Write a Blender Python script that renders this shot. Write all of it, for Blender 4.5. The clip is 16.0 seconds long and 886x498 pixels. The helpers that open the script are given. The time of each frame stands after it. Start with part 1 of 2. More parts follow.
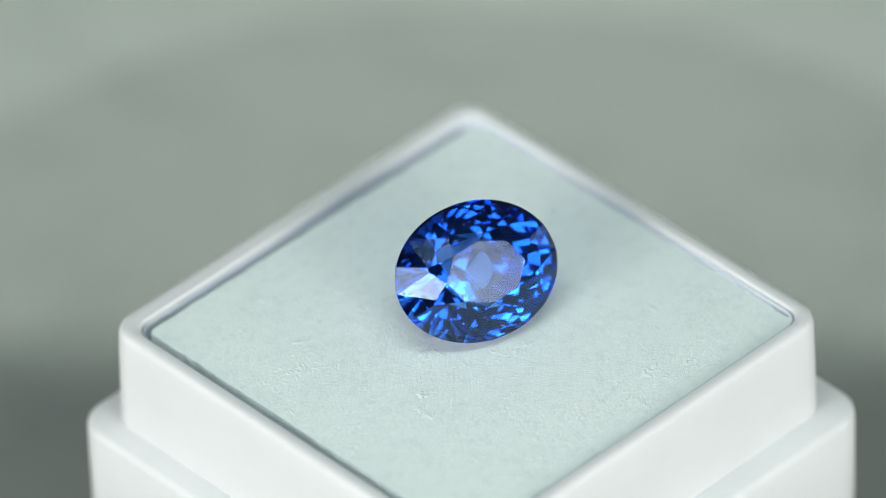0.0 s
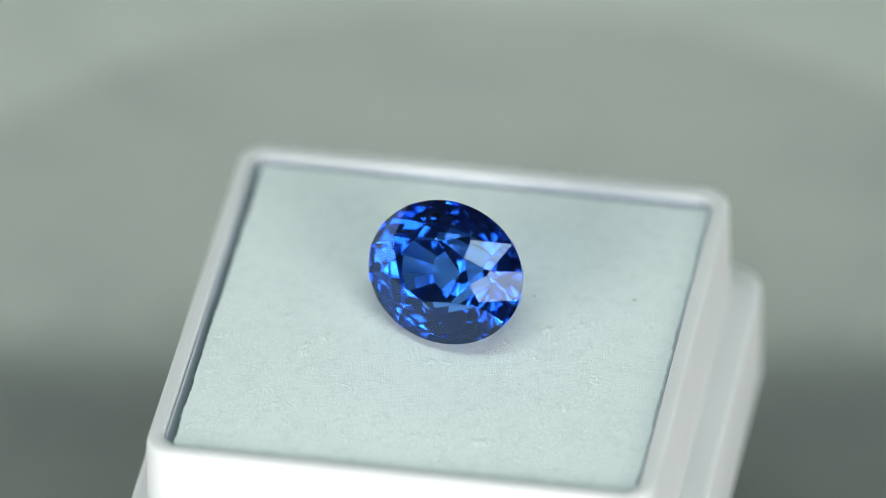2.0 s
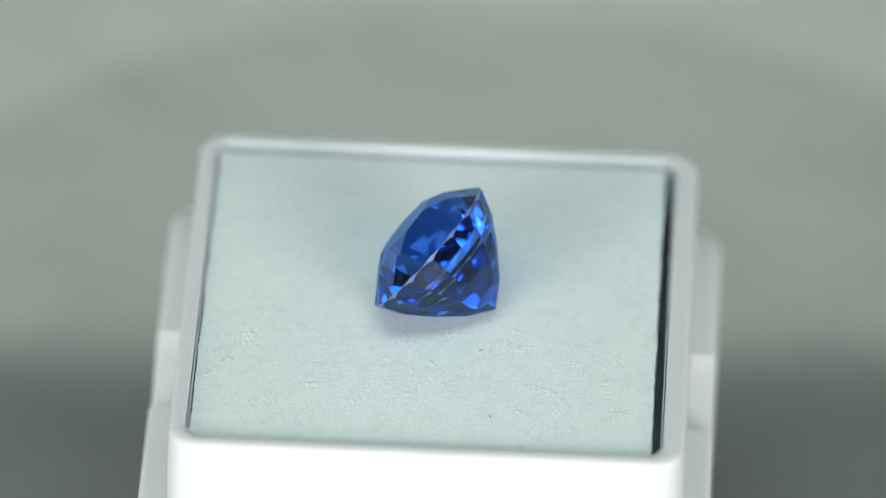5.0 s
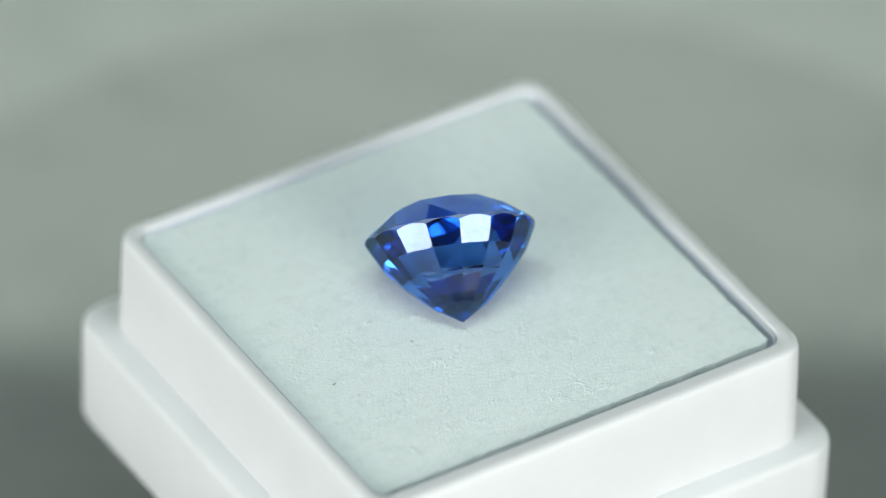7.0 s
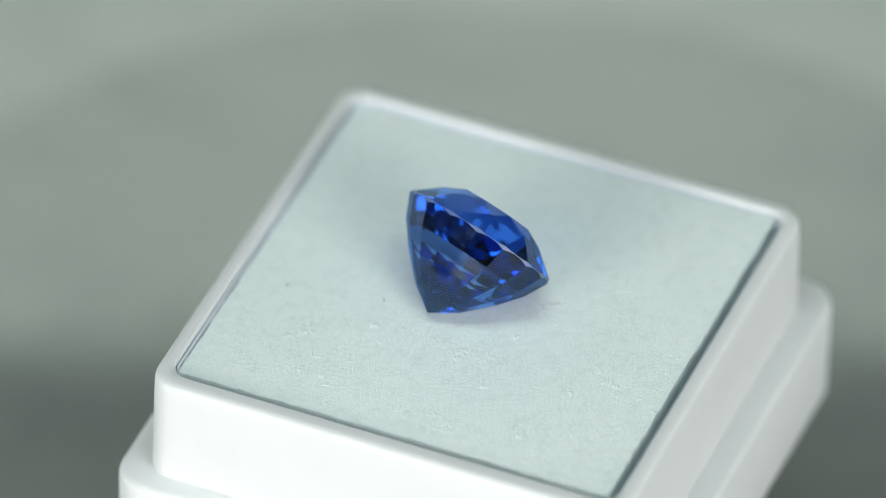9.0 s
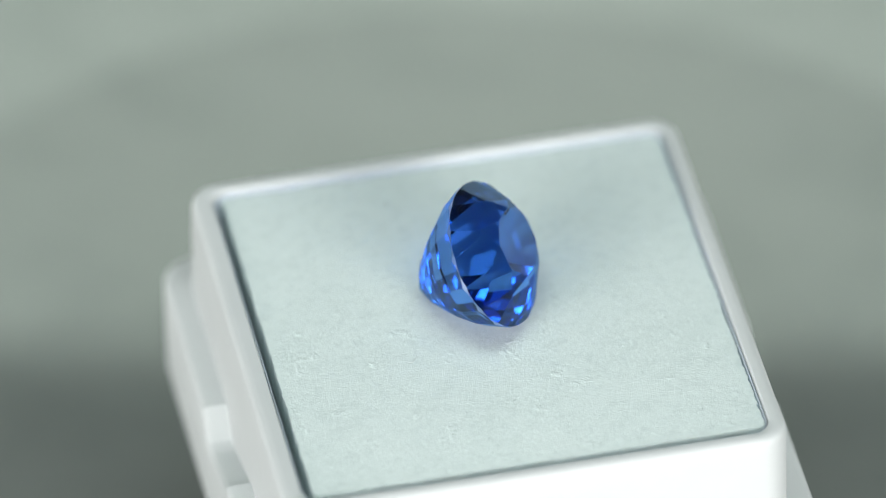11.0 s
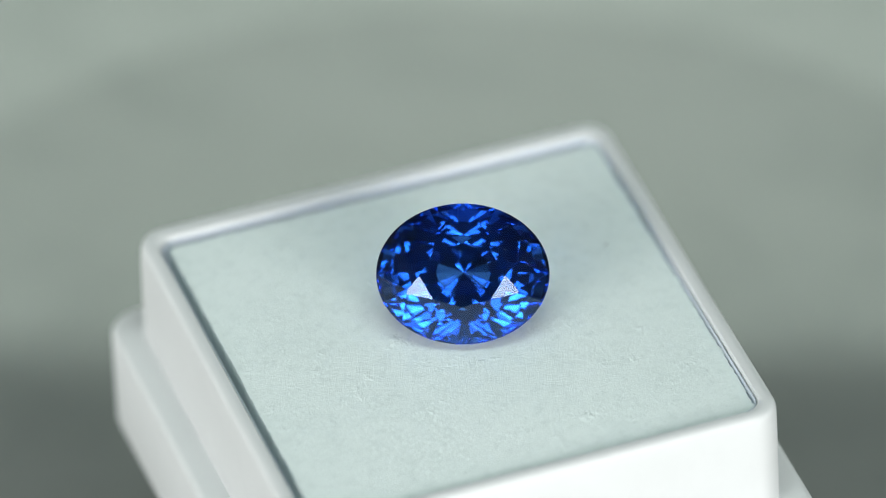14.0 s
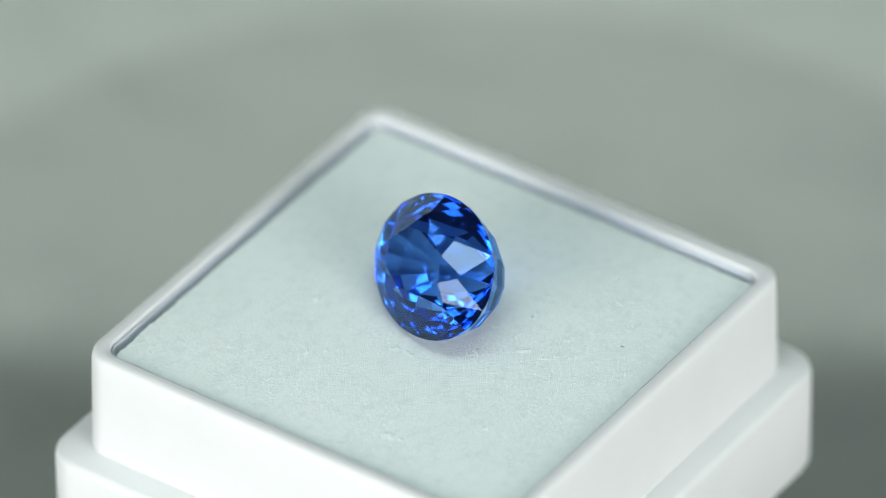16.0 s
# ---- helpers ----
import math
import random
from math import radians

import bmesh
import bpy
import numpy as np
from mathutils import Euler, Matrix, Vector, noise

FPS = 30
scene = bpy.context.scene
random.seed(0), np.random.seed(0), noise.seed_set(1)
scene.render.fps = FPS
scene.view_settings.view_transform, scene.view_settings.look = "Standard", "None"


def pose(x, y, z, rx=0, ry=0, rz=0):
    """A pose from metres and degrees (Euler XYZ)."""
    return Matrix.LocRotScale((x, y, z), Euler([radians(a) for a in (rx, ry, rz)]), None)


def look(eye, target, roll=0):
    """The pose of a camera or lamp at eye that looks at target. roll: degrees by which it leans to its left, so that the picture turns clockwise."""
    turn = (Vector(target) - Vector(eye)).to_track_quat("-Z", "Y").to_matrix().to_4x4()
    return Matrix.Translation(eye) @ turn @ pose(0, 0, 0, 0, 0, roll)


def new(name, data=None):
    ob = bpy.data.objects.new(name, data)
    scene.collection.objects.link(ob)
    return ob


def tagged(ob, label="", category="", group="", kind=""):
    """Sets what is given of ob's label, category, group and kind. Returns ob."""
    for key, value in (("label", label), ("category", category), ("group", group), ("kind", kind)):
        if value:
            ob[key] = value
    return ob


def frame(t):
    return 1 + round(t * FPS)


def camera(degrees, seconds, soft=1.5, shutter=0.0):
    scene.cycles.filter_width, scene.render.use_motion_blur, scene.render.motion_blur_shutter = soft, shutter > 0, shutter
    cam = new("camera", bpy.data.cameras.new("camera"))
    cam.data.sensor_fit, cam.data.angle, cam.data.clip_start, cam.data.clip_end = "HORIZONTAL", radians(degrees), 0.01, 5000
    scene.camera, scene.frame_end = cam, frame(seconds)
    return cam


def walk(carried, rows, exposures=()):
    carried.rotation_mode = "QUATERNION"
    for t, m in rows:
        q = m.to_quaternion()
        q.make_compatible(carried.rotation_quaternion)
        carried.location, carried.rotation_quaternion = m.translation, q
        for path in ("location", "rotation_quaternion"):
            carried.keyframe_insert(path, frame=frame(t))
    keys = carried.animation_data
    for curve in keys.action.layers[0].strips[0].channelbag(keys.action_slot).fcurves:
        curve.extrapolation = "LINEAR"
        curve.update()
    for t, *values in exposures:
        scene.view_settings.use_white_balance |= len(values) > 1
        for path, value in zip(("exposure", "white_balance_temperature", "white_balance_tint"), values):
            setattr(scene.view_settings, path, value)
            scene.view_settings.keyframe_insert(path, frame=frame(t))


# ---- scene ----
# ---- the camera, a long macro lens on a stand ----
MM = 0.001
TOP = 0.044            # height of the box's rim above the table
EYE = (-0.8789 * MM, -368.720 * MM, 307.767 * MM + TOP)
AIM = (EYE[0], EYE[1] + 0.772118, EYE[2] - 0.635479)
cam = camera(5.611, 16.0, soft=1.0)
cam.data.dof.use_dof = True
cam.data.dof.focus_distance = 0.4755
cam.data.dof.aperture_fstop = 19.0
walk(cam, [(0.0, look(EYE, AIM, 0.03)), (16.0, look(EYE, AIM, 0.03))], [(0.0, 0.55), (1.0, 0.51), (2.0, 0.58), (3.0, 0.53), (6.5, 0.52), (7.0, 0.54), (8.1, 0.46), (9.1, 0.48),
                                                                                    (11.4, 0.57), (12.5, 0.58), (13.5, 0.54), (14.5, 0.52), (15.0, 0.56), (16.0, 0.6)])

# ---- light ----
world = bpy.data.worlds.new("studio")
world.use_nodes = True
world.node_tree.nodes["Background"].inputs[0].default_value = (0.93, 1.0, 0.97, 1)
world.node_tree.nodes["Background"].inputs[1].default_value = 0.12
scene.world = world


def softbox(name, azimuth, elevation, distance, width, height, watts, colour, shape="ELLIPSE"):
    """An area lamp aimed at the stone; azimuth 0 is the camera's side."""
    lamp = bpy.data.lights.new(name, "AREA")
    lamp.shape, lamp.size, lamp.size_y = shape, width, height
    lamp.energy, lamp.color = watts, colour
    a, e = radians(azimuth), radians(elevation)
    at = Vector((math.sin(a) * math.cos(e), -math.cos(a) * math.cos(e), math.sin(e))) * distance + Vector((0, 0, TOP))
    ob = new(name, lamp)
    ob.matrix_world = look(at, (0, 0, TOP))
    return ob


# two round softboxes beside the camera, each with a hot core behind its cloth, and a diffuser overhead
for azimuth, width, core_azimuth, core_elevation in ((-39.5, 0.33, -40.0, 10.0), (30.3, 0.31, 32.8, 11.0)):
    softbox("softbox_cloth", azimuth, 19.5, 0.5, width, 0.285, 2.05 * width, (1.0, 0.97, 0.975))
    softbox("softbox_core", core_azimuth, core_elevation, 0.45, 0.176, 0.176, 0.49, (1.0, 0.985, 0.985))
softbox("overhead_diffuser", 0, 77, 0.65, 0.52, 0.197, 1.12, (0.85, 1.0, 0.975), "RECTANGLE")


# ---- materials ----
def nodes_of(name):
    m = bpy.data.materials.new(name)
    m.use_nodes = True
    nt = m.node_tree
    return m, nt, nt.nodes["Principled BSDF"]


def link(nt, a, b):
    nt.links.new(a, b)


def noise_node(nt, scale, detail=4.0, rough=0.55):
    co = nt.nodes.new("ShaderNodeTexCoord")
    n = nt.nodes.new("ShaderNodeTexNoise")
    n.inputs["Scale"].default_value = scale
    n.inputs["Detail"].default_value = detail
    n.inputs["Roughness"].default_value = rough
    link(nt, co.outputs["Object"], n.inputs["Vector"])
    return n


def ramp_node(nt, source, stops):
    r = nt.nodes.new("ShaderNodeValToRGB")
    while len(r.color_ramp.elements) < len(stops):
        r.color_ramp.elements.new(0.5)
    for el, (at, c) in zip(r.color_ramp.elements, stops):
        el.position, el.color = at, (*c, 1)
    link(nt, source, r.inputs[0])
    return r


def bump(nt, p, source, distance, strength=0.5, under=None):
    b = nt.nodes.new("ShaderNodeBump")
    b.inputs["Strength"].default_value, b.inputs["Distance"].default_value = strength, distance
    link(nt, source, b.inputs["Height"])
    if under:
        link(nt, under.outputs[0], b.inputs["Normal"])
    link(nt, b.outputs[0], p.inputs["Normal"])
    return b


def plastic(name, colour, worn, rough):
    m, nt, p = nodes_of(name)
    big, fine = noise_node(nt, 220, 3), noise_node(nt, 2600, 3)
    r = ramp_node(nt, big.outputs[0], [(0.3, worn), (0.62, colour)])
    link(nt, r.outputs[0], p.inputs["Base Color"])
    p.inputs["Roughness"].default_value = rough
    p.inputs["Specular IOR Level"].default_value = 0.22
    bump(nt, p, fine.outputs[0], 0.00003, 0.25)
    return m


def felt():
    """Pressed foam: pale, faintly mottled, with a fine fibrous tooth and sparse tiny pits."""
    m, nt, p = nodes_of("pressed foam")
    big, mid, fine = noise_node(nt, 160, 3), noise_node(nt, 1500, 6, 0.75), noise_node(nt, 6500, 4, 0.8)
    base = ramp_node(nt, big.outputs[0], [(0.3, (0.80, 0.905, 0.885)), (0.7, (0.83, 0.93, 0.91))])
    mottle = ramp_node(nt, mid.outputs[0], [(0.32, (0.9, 0.91, 0.91)), (0.5, (0.985, 0.985, 0.985)), (0.66, (1, 1, 1))])
    pits = ramp_node(nt, fine.outputs[0], [(0.26, (0.8, 0.83, 0.82)), (0.36, (1, 1, 1))])
    colour = base
    for layer in (mottle, pits):
        mul = nt.nodes.new("ShaderNodeMixRGB")
        mul.blend_type = "MULTIPLY"
        mul.inputs[0].default_value = 1.0
        link(nt, colour.outputs[0], mul.inputs[1])
        link(nt, layer.outputs[0], mul.inputs[2])
        colour = mul
    link(nt, colour.outputs[0], p.inputs["Base Color"])
    p.inputs["Roughness"].default_value = 1.0
    p.inputs["Specular IOR Level"].default_value = 0.05
    grain = bump(nt, p, fine.outputs[0], 0.00006, 0.65)
    lumps = noise_node(nt, 900, 4, 0.65)
    sparse = ramp_node(nt, lumps.outputs[0], [(0.6, (0, 0, 0)), (0.72, (1, 1, 1))])
    bump(nt, p, sparse.outputs[0], 0.00006, 0.45, under=grain)
    return m


def gem_glass(colour=(0.29, 0.53, 0.90), rough=0.0):
    """Sapphire: every refraction and inner reflection deepens the blue; a faint white surface gloss lies over it."""
    m, nt, p = nodes_of("blue sapphire")
    nt.nodes.remove(p)
    glass = nt.nodes.new("ShaderNodeBsdfGlass")
    glass.inputs["Color"].default_value = (*colour, 1)
    glass.inputs["Roughness"].default_value = rough
    glass.inputs["IOR"].default_value = 1.77
    gloss = nt.nodes.new("ShaderNodeBsdfGlossy")
    gloss.inputs["Color"].default_value = (1, 0.97, 0.97, 1)
    gloss.inputs["Roughness"].default_value = rough
    mix = nt.nodes.new("ShaderNodeMixShader")
    mix.inputs[0].default_value = 0.033
    link(nt, glass.outputs[0], mix.inputs[1])
    link(nt, gloss.outputs[0], mix.inputs[2])
    link(nt, mix.outputs[0], nt.nodes["Material Output"].inputs["Surface"])
    return m


def frosted():
    """The ground girdle: pale, half see-through and dull."""
    m, nt, p = nodes_of("ground sapphire edge")
    mid = noise_node(nt, 1800, 3)
    r = ramp_node(nt, mid.outputs[0], [(0.3, (0.24, 0.39, 0.64)), (0.7, (0.33, 0.48, 0.70))])
    link(nt, r.outputs[0], p.inputs["Base Color"])
    p.inputs["Transmission Weight"].default_value = 0.75
    p.inputs["Roughness"].default_value = 0.38
    p.inputs["IOR"].default_value = 1.77
    return m


def disc_paint(name="grey satin metal", gain=1.0):
    m, nt, p = nodes_of(name)
    big, fine = noise_node(nt, 110, 6, 0.6), noise_node(nt, 1500, 3)
    r = ramp_node(nt, big.outputs[0], [(at, tuple(gain * v for v in c)) for at, c in ((0.25, (0.32, 0.355, 0.332)), (0.5, (0.37, 0.405, 0.378)), (0.75, (0.39, 0.425, 0.398)))])
    link(nt, r.outputs[0], p.inputs["Base Color"])
    q = ramp_node(nt, big.outputs[0], [(0.3, (0.1, 0.1, 0.1)), (0.7, (0.07, 0.07, 0.07))])
    link(nt, q.outputs[0], p.inputs["Roughness"])
    p.inputs["Metallic"].default_value = 0.55
    bump(nt, p, fine.outputs[0], 0.000004, 0.05)
    return m


def matte(name, a, b, scale, rough):
    m, nt, p = nodes_of(name)
    big = noise_node(nt, scale, 5)
    r = ramp_node(nt, big.outputs[0], [(0.3, a), (0.7, b)])
    link(nt, r.outputs[0], p.inputs["Base Color"])
    p.inputs["Roughness"].default_value = rough
    return m


WHITE = plastic("white moulded plastic", (0.712, 0.74, 0.738), (0.69, 0.718, 0.716), 0.58)
# blue-grey for the bluish shade in the pad's gap, and for the mould mark
BLUE_GREY = plastic("blue-grey plastic", (0.60, 0.66, 0.72), (0.56, 0.62, 0.68), 0.5)
FELT = felt()
GEM = gem_glass()
FROST = frosted()
# the lip's metal is the disc's, lightened by the light on its rim
DISC, LIP_LIT = disc_paint(gain=0.98), disc_paint("grey satin metal with lit tone", 1.15)
DARK = matte("dark grey rubber", (0.03, 0.03, 0.03), (0.05, 0.05, 0.05), 300, 0.7)
TABLE = matte("pale grey-green table top", (0.445, 0.485, 0.455), (0.48, 0.52, 0.49), 14, 0.6)
BOARD = matte("pale grey card", (0.63, 0.685, 0.645), (0.67, 0.72, 0.68), 9, 0.8)
WALL = matte("pale wall paint", (0.60, 0.64, 0.625), (0.64, 0.68, 0.665), 3, 0.85)


# ---- helpers for shapes ----
def part(name, bm, material, parent=None, label="", smooth=0.0, turn_out=True):
    me = bpy.data.meshes.new(name)
    if turn_out:
        bmesh.ops.recalc_face_normals(bm, faces=bm.faces)
    bm.to_mesh(me)
    bm.free()
    me.materials.append(material)
    if smooth:
        me.shade_smooth()
        me.set_sharp_from_angle(angle=radians(smooth))
    ob = new(name, me)
    if parent:
        ob.parent = parent
    return tagged(ob, label)


def outline(half_x, half_y, r, steps=10, cuts=()):
    """A rounded rectangle, anticlockwise; cuts: extra places along the two long x sides."""
    out = []
    for k, (sx, sy) in enumerate(((1, 1), (-1, 1), (-1, -1), (1, -1))):
        for i in range(steps + 1):
            a = math.pi / 2 * (k + i / steps)
            out.append((sx * (half_x - r) + r * math.cos(a), sy * (half_y - r) + r * math.sin(a)))
        if k == 1:
            out += [(-half_x, y) for y in sorted(cuts, reverse=True)]
        if k == 3:
            out += [(half_x, y) for y in sorted(cuts)]
    return out


def loft(rings, closed_ends=True):
    """A skin over rings of equal length, given as lists of (x, y, z) in millimetres."""
    bm = bmesh.new()
    vs = [[bm.verts.new((x * MM, y * MM, z * MM)) for x, y, z in ring] for ring in rings]
    n = len(vs[0])
    for a, b in zip(vs, vs[1:]):
        for i in range(n):
            bm.faces.new((a[i], a[(i + 1) % n], b[(i + 1) % n], b[i]))
    if closed_ends:
        bm.faces.new(list(reversed(vs[0])))
        bm.faces.new(vs[-1])
    return bm


def lathe(profile, n=96):
    return loft([[(r * math.cos(2 * math.pi * i / n), r * math.sin(2 * math.pi * i / n), z) for i in range(n)] for r, z in profile])


# ---- the setting ----
def plane_block(name, x0, x1, y0, y1, z0, z1, material, label, category):
    bm = bmesh.new()
    bmesh.ops.create_cube(bm, size=1)
    bmesh.ops.scale(bm, verts=bm.verts, vec=(x1 - x0, y1 - y0, z1 - z0))
    bmesh.ops.translate(bm, verts=bm.verts, vec=((x0 + x1) / 2, (y0 + y1) / 2, (z0 + z1) / 2))
    bmesh.ops.bevel(bm, geom=bm.edges, offset=0.0015, segments=2, affect="EDGES")
    ob = part(name, bm, material)
    return tagged(ob, label, category, kind="structure")


plane_block("table", -1.2, 1.2, -1.2, 1.2, -0.03, 0.0, TABLE, "pale grey-green matte table top under the round plate", "table")
# unseen card: its mirror image brightens the plate, its top edge ends the bright part
plane_block("backdrop", -0.25, 0.25, 0.095, 0.097, 0.0, TOP + 0.033, BOARD, "unseen pale grey card, added behind the round plate to brighten it by reflection", "backdrop")


# walls and ceiling out of view, added as pale bounce for fill and reflections
for name, x0, x1, y0, y1 in (("wall_north", -1.25, 1.25, 1.2, 1.25), ("wall_south", -1.25, 1.25, -1.25, -1.2),
                             ("wall_west", -1.25, -1.2, -1.2, 1.2), ("wall_east", 1.2, 1.25, -1.2, 1.2)):
    plane_block(name, x0, x1, y0, y1, -0.03, 2.0, WALL, "unseen plain pale wall, added to close the room and bounce light", "wall")
plane_block("ceiling", -1.25, 1.25, -1.25, 1.25, 2.0, 2.05, WALL, "unseen plain pale ceiling, added to close the room and bounce light", "ceiling")


# ---- the turning things ----
DISC_TOP = 19.0        # mm above the table
BOX_FOOT = 44.0 - 13.1


def make_plate():
    """A shallow round plate with a nearly flat lip, lightened in colour as if lit, standing a little behind the turning
    axis.
    """
    root = new("round_plate")
    z = DISC_TOP
    body = [(34.0, 1.0), (36.0, 4.0), (46.0, z - 6.0), (52.0, z - 2.0), (54.0, z - 0.9), (54.3, z - 0.5), (54.0, z - 0.2), (40.0, z - 0.1), (40.0, z), (38.0, z)]
    part("dish", lathe(body, 160), DISC, root, smooth=40)
    lip = [(40.0, z - 0.09), (40.1, z + 0.0), (42.0, z + 0.05), (46.0, z + 0.06), (53.2, z - 0.02), (53.8, z - 0.12), (53.9, z - 0.19), (40.0, z - 0.09)]
    part("lip", loft([[(r * math.cos(2 * math.pi * i / 160), r * math.sin(2 * math.pi * i / 160), h) for i in range(160)] for r, h in lip], False), LIP_LIT, root, "outer satin lip, its lit band put into a paler colour", smooth=40)
    part("foot", lathe([(33.0, 0.0), (33.0, 1.0)], 96), DARK, root, "black rubber foot ring")
    root.matrix_world = pose(0.8 * MM, 18.3 * MM, 0)
    return tagged(root, "round grey satin plate with a low lip on the table", "plate")


def make_pedestal():
    h = BOX_FOOT - DISC_TOP
    bm = lathe([(8.0, 0.0), (8.4, 0.4), (8.4, 1.6), (7.2, 2.2), (7.2, h - 1.4), (8.2, h - 0.8), (8.2, h - 0.2), (7.9, h)], 48)
    return tagged(part("pedestal", bm, DARK, smooth=40), "short dark round turning pedestal under the white box", "stand")


NOTCH = (-3.75, 2.65)


TRAY_SHIFT, RIM, INNER = 0.14, 0.5, 0.13


def make_box():
    """A white two-step gem box: lower tray with a notched ledge, and the collar that holds the pad."""
    root = new("gem_box")
    lo, hi = NOTCH
    cuts = (lo, lo + 0.12, lo + 1.6, lo + 3.2, lo + 4.1, hi - 1.4, hi - 1.25, hi - 0.7, hi - 0.12, hi)

    def ring(half, r, z):
        pts = outline(half, half, r, cuts=cuts)
        return [(x + TRAY_SHIFT, y, z) for x, y in pts]

    def lowered(half, r, z):
        out = []
        for x, y, zz in ring(half, r, z):
            dip = 0.0
            if abs(x - TRAY_SHIFT) > half - 0.05:
                dip = 1.4 * max(0.0, min(1.0, (y - lo + 0.35) / 4.6, (hi - y) / 1.32)) if y > lo + 0.02 else 0.0
            out.append((x, y, zz - dip))
        return out

    tray = [ring(14.4, 1.7, -12.6), ring(14.88, 1.9, -12.45), ring(15.08, 2.0, -12.0), ring(15.1, 2.0, -8.6),
            lowered(15.1, 2.0, -6.3), lowered(15.05, 1.95, -6.02), lowered(14.9, 1.85, -5.87), lowered(14.7, 1.75, -5.82), lowered(13.35, 1.3, -5.82),
            ring(13.3, 1.3, -9.0)]
    part("tray", loft(tray), WHITE, root, smooth=35)

    def r2(half, r, z):
        lean_in = INNER if half < 12.9 else 0.0
        return [(x + lean_in, y, z) for x, y in outline(half - lean_in, half, r)]

    collar = [r2(13.6, 1.4, -8.8), r2(13.5, 1.5, -1.0), r2(13.47, 1.5, RIM - 0.4), r2(13.4, 1.45, RIM - 0.14), r2(13.25, 1.35, RIM - 0.02),
              r2(12.95, 1.25, RIM), r2(12.7, 1.08, RIM - 0.03), r2(12.62, 1.05, RIM - 0.12), r2(12.58, 1.0, RIM - 0.6), r2(12.56, 1.0, -6.0), r2(12.0, 0.9, -6.1)]
    part("collar", loft(collar), WHITE, root, smooth=40)
    # added ring inside the collar; its colour holds the gap's bluish shade
    gap_shade = [r2(12.55, 1.0, -5.9), r2(12.55, 1.0, RIM - 0.25), r2(12.5, 0.98, RIM - 0.2), r2(12.48, 0.96, RIM - 0.25), r2(12.48, 0.96, -5.9)]
    part("gap_shade", loft(gap_shade, False), BLUE_GREY, root, "added blue-grey ring that colours in the gap's bluish shade", smooth=40)
    return tagged(root, "small white plastic gem box with a stepped lower ledge", "box")


def make_pad():
    """A cut foam pad, a little domed, with a ragged edge."""
    rng = random.Random(4)
    base = [(x + 0.12, y) for x, y in outline(12.08, 12.22, 0.25, 6)]
    pts = []
    for a, b in zip(base, base[1:] + base[:1]):
        d = math.hypot(b[0] - a[0], b[1] - a[1])
        n = max(1, int(d / 0.16))
        pts += [(a[0] + (b[0] - a[0]) * i / n, a[1] + (b[1] - a[1]) * i / n) for i in range(n)]
    rag = []
    for x, y in pts:
        w = 0.06 * noise.noise(Vector((x * 0.5, y * 0.5, 3))) + 0.05 * noise.noise(Vector((x * 2.3, y * 2.3, 9))) + rng.uniform(-0.045, 0.03)
        rag.append((1 + w / 12.2, x, y))

    def ring(s, z, jag):
        return [(x * s * (1 + (k - 1) * jag), y * s * (1 + (k - 1) * jag), z + dome(x * s, y * s)) for k, x, y in rag]

    root = new("foam_pad")
    edge = [ring(0.996, -3.4, 0.5), ring(0.998, -0.9, 1.0), ring(1.0, -0.05, 1.0), ring(0.998, -0.01, 1.0)]
    top = [edge[-1]] + [ring(u, 0, 1.0) for u in (0.98, 0.94, 0.88, 0.8, 0.7, 0.6, 0.5, 0.4, 0.3, 0.2, 0.1, 0.03, 0.001)]
    part("pad_top", loft(top, False), FELT, root, smooth=50)
    part("cut_edge", loft(edge, False), FELT, root, "ragged cut foam edge", smooth=50)
    fray = bmesh.new()
    for k, x, y in rng.sample(rag, 260):
        out = Vector((x if abs(x) > abs(y) else 0, y if abs(y) >= abs(x) else 0, 0)).normalized()
        side = Vector((-out.y, out.x, 0))
        foot = Vector((x * k, y * k, dome(x, y) - rng.uniform(0.0, 0.25))) - out * 0.03
        tip = foot + out * rng.uniform(0.04, 0.2) + side * rng.uniform(-0.18, 0.18) + Vector((0, 0, rng.uniform(-0.05, 0.12)))
        w = rng.uniform(0.012, 0.035)
        vs = [fray.verts.new(v * MM) for v in (foot + side * w, foot - side * w, foot + Vector((0, 0, w)), tip)]
        for a, b, c in ((0, 1, 3), (1, 2, 3), (2, 0, 3), (0, 2, 1)):
            fray.faces.new((vs[a], vs[b], vs[c]))
    tagged(part("fray", fray, FELT, root, "tiny torn foam shreds along the edge"), kind="stuff")
    return tagged(root, "pale blue-white foam pad filling the gem box", "pad")


PAD_EDGE, PAD_MID = 0.17, 0.53


def dome(x, y):
    r = max(0.0, 1 - (x / 12.3) ** 2) * max(0.0, 1 - (y / 12.3) ** 2)
    return PAD_EDGE + (PAD_MID - PAD_EDGE) * min(1.0, r) ** 0.9


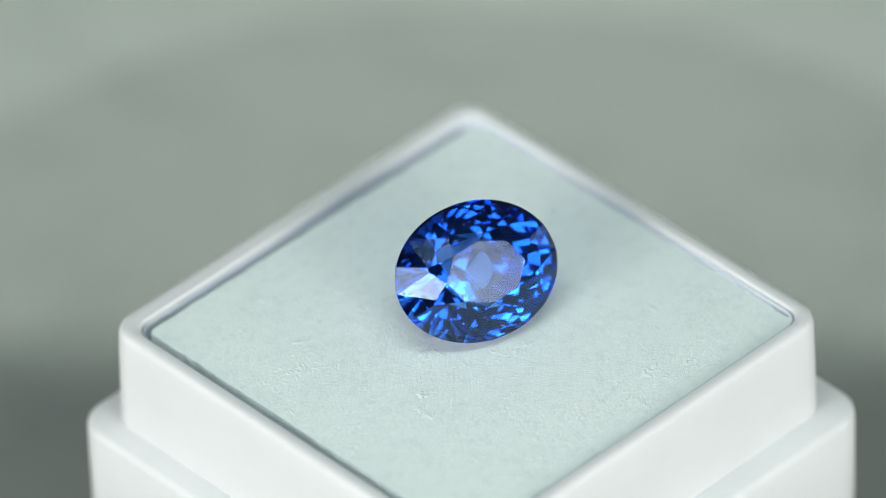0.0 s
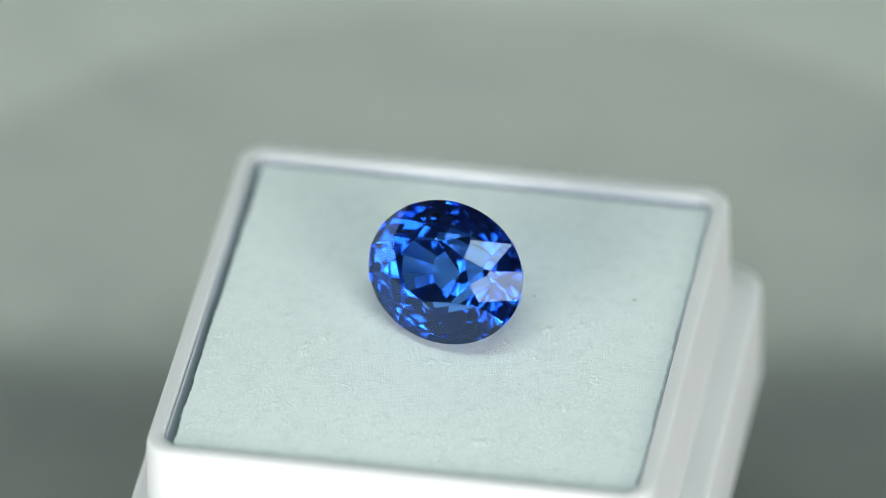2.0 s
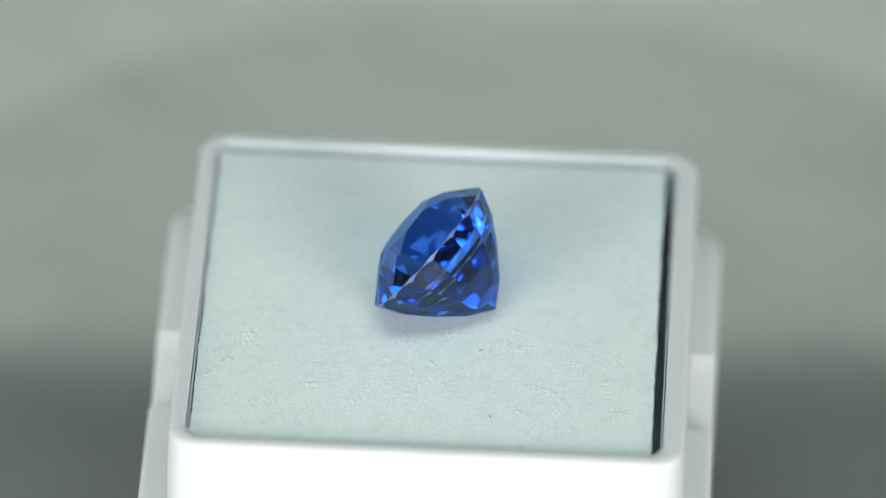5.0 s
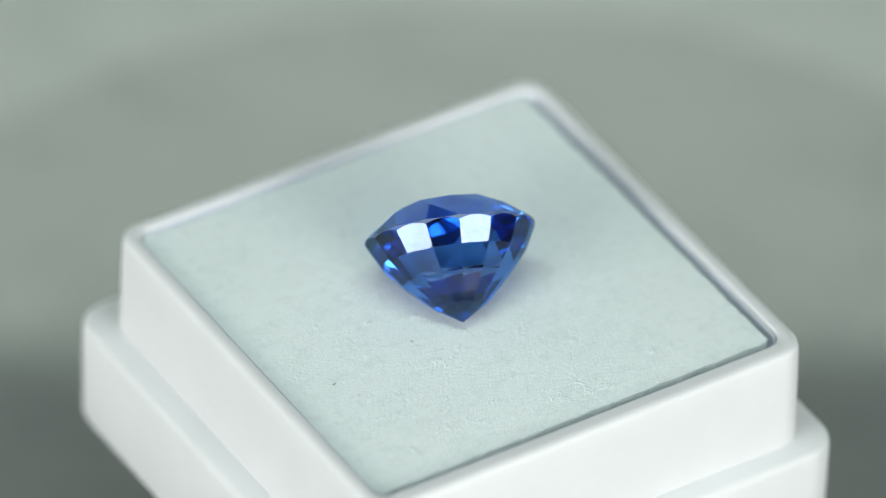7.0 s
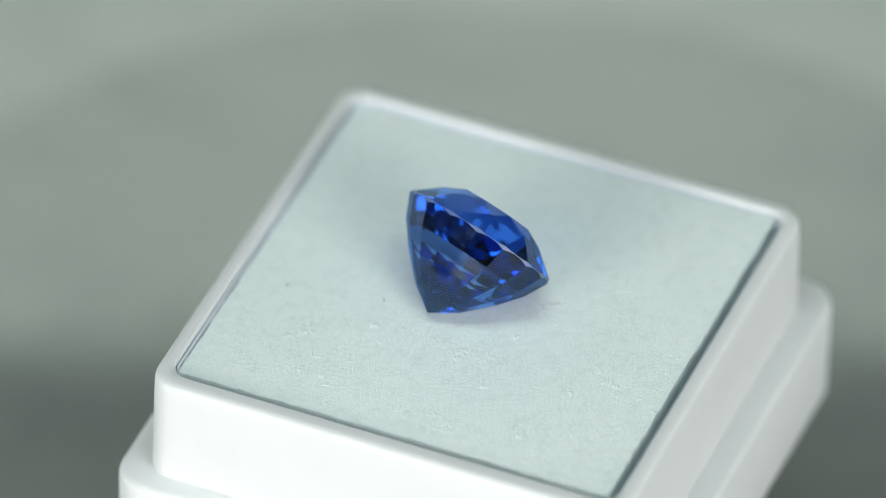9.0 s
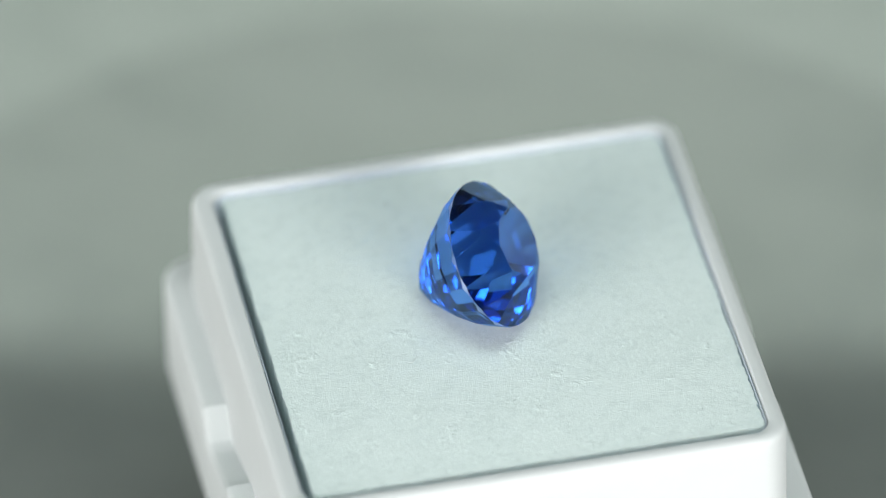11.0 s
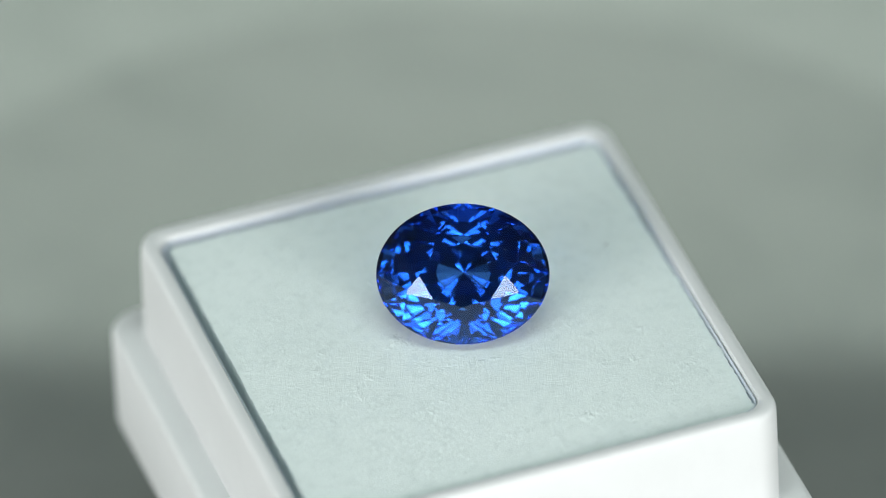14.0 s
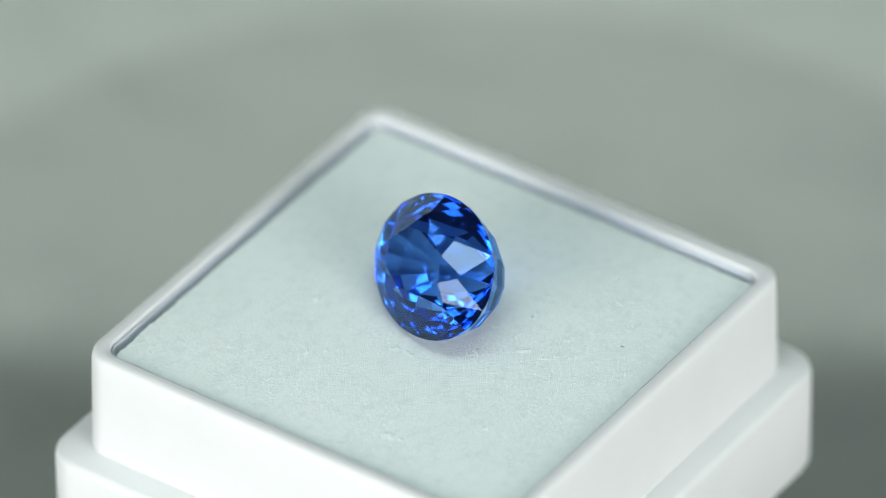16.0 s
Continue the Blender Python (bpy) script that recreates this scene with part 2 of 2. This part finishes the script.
def make_sapphire():
    """An oval mixed cut: cut by its facet planes in a round form, then drawn out to the oval."""
    ax, by, crown, girdle = 4.572, 3.718, 1.575, 0.25
    n = 96
    bm = bmesh.new()
    top = [bm.verts.new((math.cos(2 * math.pi * i / n), math.sin(2 * math.pi * i / n), 2.5)) for i in range(n)]
    low = [bm.verts.new((v.co.x, v.co.y, -5.5)) for v in top]
    for i in range(n):
        bm.faces.new((low[i], low[(i + 1) % n], top[(i + 1) % n], top[i]))
    bm.faces.new(top)
    bm.faces.new(list(reversed(low)))

    def cut(point, normal):
        got = bmesh.ops.bisect_plane(bm, geom=bm.verts[:] + bm.edges[:] + bm.faces[:], dist=1e-5, plane_co=point, plane_no=normal, clear_outer=True)
        edges = [e for e in got["geom_cut"] if isinstance(e, bmesh.types.BMEdge)]
        if len(edges) > 2:
            bmesh.ops.contextual_create(bm, geom=edges)

    def polar(r, deg, z):
        return Vector((r * math.cos(radians(deg)), r * math.sin(radians(deg)), z))

    g = girdle / 2
    c = math.cos(radians(22.5))
    star_r = 0.695

    def table_r(deg):
        return 0.495 - 0.045 * math.sin(radians(deg)) ** 2

    cut((0, 0, crown + g), (0, 0, 1))
    for k in range(8):
        a = 45 * k
        near, far = table_r(a), table_r(a + 45)
        cut(polar(1, a, g), polar(crown, a, 1 - near))
        m = polar(star_r, a + 22.5, g + crown * (1 - star_r * c) / (1 - min(near, far)))
        for p, q in ((polar(near, a, crown + g), polar(far, a + 45, crown + g)), (polar(1, a, g), polar(1, a + 22.5, g)), (polar(1, a + 22.5, g), polar(1, a + 45, g))):
            no = (q - p).cross(m - p)
            cut(p, no if no.z > 0 else -no)
    rows = [(1.0, -g, 0.0), (0.862, -1.2 - g, 0.0), (0.635, -2.42 - g, 0.01), (0.315, -3.83 - g, 0.01), (0.0, -4.75 - g, 0.0)]
    for (r0, z0, full0), (r1, z1, full1) in zip(rows, rows[1:]):
        for k in range(16):
            a = 22.5 * k + 11.25
            belly = math.sin(radians(a)) ** 2
            h = math.cos(radians(11.25))
            u0, u1 = r0 + full0 * belly, r1 + full1 * belly
            cut(polar(u0 * h, a, z0), polar(z0 - z1, a, -(u0 - u1) * h))
    bmesh.ops.remove_doubles(bm, verts=bm.verts, dist=2e-4)
    bmesh.ops.scale(bm, verts=bm.verts, vec=(ax * MM, by * MM, MM))
    bmesh.ops.recalc_face_normals(bm, faces=bm.faces)
    bm.normal_update()
    root = new("sapphire")

    def which(f):
        n = f.normal.z
        return "table_facet" if n > 0.9995 else "girdle" if abs(n) < 0.02 else "crown" if n > 0 else "pavilion"

    for name in ("table_facet", "crown", "girdle", "pavilion"):
        piece = bm.copy()
        bmesh.ops.delete(piece, geom=[f for f in piece.faces if which(f) != name], context="FACES")
        part(name, piece, FROST if name == "girdle" else GEM, root, "frosted thin girdle edge" if name == "girdle" else "", turn_out=False)
    bm.free()
    return tagged(root, "oval faceted blue sapphire lying tilted on the foam pad", "gemstone")


def fibre(length, bend, thick, twist=0.0):
    """A short bent hair of lint lying flat, in millimetres."""
    rings = []
    for i in range(9):
        u = i / 8 - 0.5
        x, y = length * u, bend * (0.25 - u * u) * 4 + twist * math.sin(u * 9)
        w = thick * (1.0 - 1.5 * abs(u)) + thick * 0.2
        rings.append([(x, y + w * math.cos(a), w * math.sin(a) + thick) for a in [2 * math.pi * k / 6 for k in range(6)]])
    return loft(rings)


LINT = matte("grey lint", (0.13, 0.14, 0.15), (0.2, 0.21, 0.22), 4000, 0.9)
PALE = matte("pale lint", (0.55, 0.62, 0.6), (0.62, 0.68, 0.66), 4000, 0.9)


def make_lint(x, y, turn, length, bend, thick, material, label):
    ob = part("lint_fibre", fibre(length, bend, thick, bend * 0.3), material, smooth=60)
    tagged(ob, label, "lint", "lint on the pad")
    return ob, LEAN @ pose(x * MM, y * MM, (dome(x - 0.12, y - 0.36) - thick * 0.3) * MM, 0, 0, turn)


def make_speck(x, y, z, size, parent):
    """A grain of dirt stuck to the collar's outer wall."""
    bm = bmesh.new()
    bmesh.ops.create_icosphere(bm, subdivisions=1, radius=size * MM)
    for v in bm.verts:
        v.co *= 0.8 + 0.4 * noise.random()
        v.co.x *= 0.4
        v.co += Vector((x, y, z)) * MM
    return part("dirt_speck", bm, LINT, parent, "tiny dark dirt speck on white plastic")


round_plate, pedestal, gem_box, foam_pad, sapphire = make_plate(), make_pedestal(), make_box(), make_pad(), make_sapphire()

# places on the turning axis
LEAN = pose(1.2005 * MM, -0.708 * MM, TOP, math.degrees(math.atan(0.0239)), -math.degrees(math.atan(0.0159)), 0)
PLACES = [(pedestal, pose(0, 0, DISC_TOP * MM)), (gem_box, LEAN), (foam_pad, LEAN @ pose(0.21 * MM, 0.19 * MM, 0.0, -0.35, 0, 0)),
          (sapphire, pose(1.663 * MM, -0.426 * MM, TOP + 4.0 * MM, 53.224, -1.118, -290.789))]


for mark in ((13.475, 5.18, -1.07, 0.055), (13.45, 1.1, -5.7, 0.07), (13.43, -6.3, -3.0, 0.035)):
    make_speck(*mark, gem_box)
bm = bmesh.new()
bmesh.ops.create_cube(bm, size=1)
for v in bm.verts:
    v.co = Vector((13.57 + 0.03 * v.co.x, 0.95 + (0.07 + 0.05 * v.co.z) * v.co.y, -6.65 + 0.9 * v.co.z)) * MM
part("mould_mark", bm, BLUE_GREY, gem_box, "thin upright mould mark above the notch")
GREY, THREAD = "tiny dark lint fibre lying on the foam pad", "tiny pale curled lint fibre on the foam pad"
PLACES += [make_lint(-8.3, -10.6, 40, 0.40, 0.09, 0.02, LINT, GREY), make_lint(-2.5, 4.5, 25, 0.24, 0.03, 0.022, LINT, GREY),
           make_lint(-3.2, 9.8, 100, 0.26, 0.05, 0.024, LINT, GREY), make_lint(5.3, -9.7, 160, 0.2, 0.04, 0.022, LINT, GREY),
           make_lint(-8.9, -10.9, 10, 0.2, 0.03, 0.024, LINT, GREY), make_lint(-4.6, -2.9, 200, 0.9, 0.25, 0.022, PALE, THREAD),
           make_lint(-7.8, 6.1, 70, 0.7, 0.2, 0.02, PALE, THREAD)]


def motions():
    """The pedestal turns clockwise, seen from above, once in 13.1 seconds."""
    for thing, place in PLACES:
        walk(thing, [(t / 4, pose(0, 0, 0, 0, 0, -1.3755 - 27.4629 * (t / 4 - 11.5)) @ place) for t in range(65)])


motions()
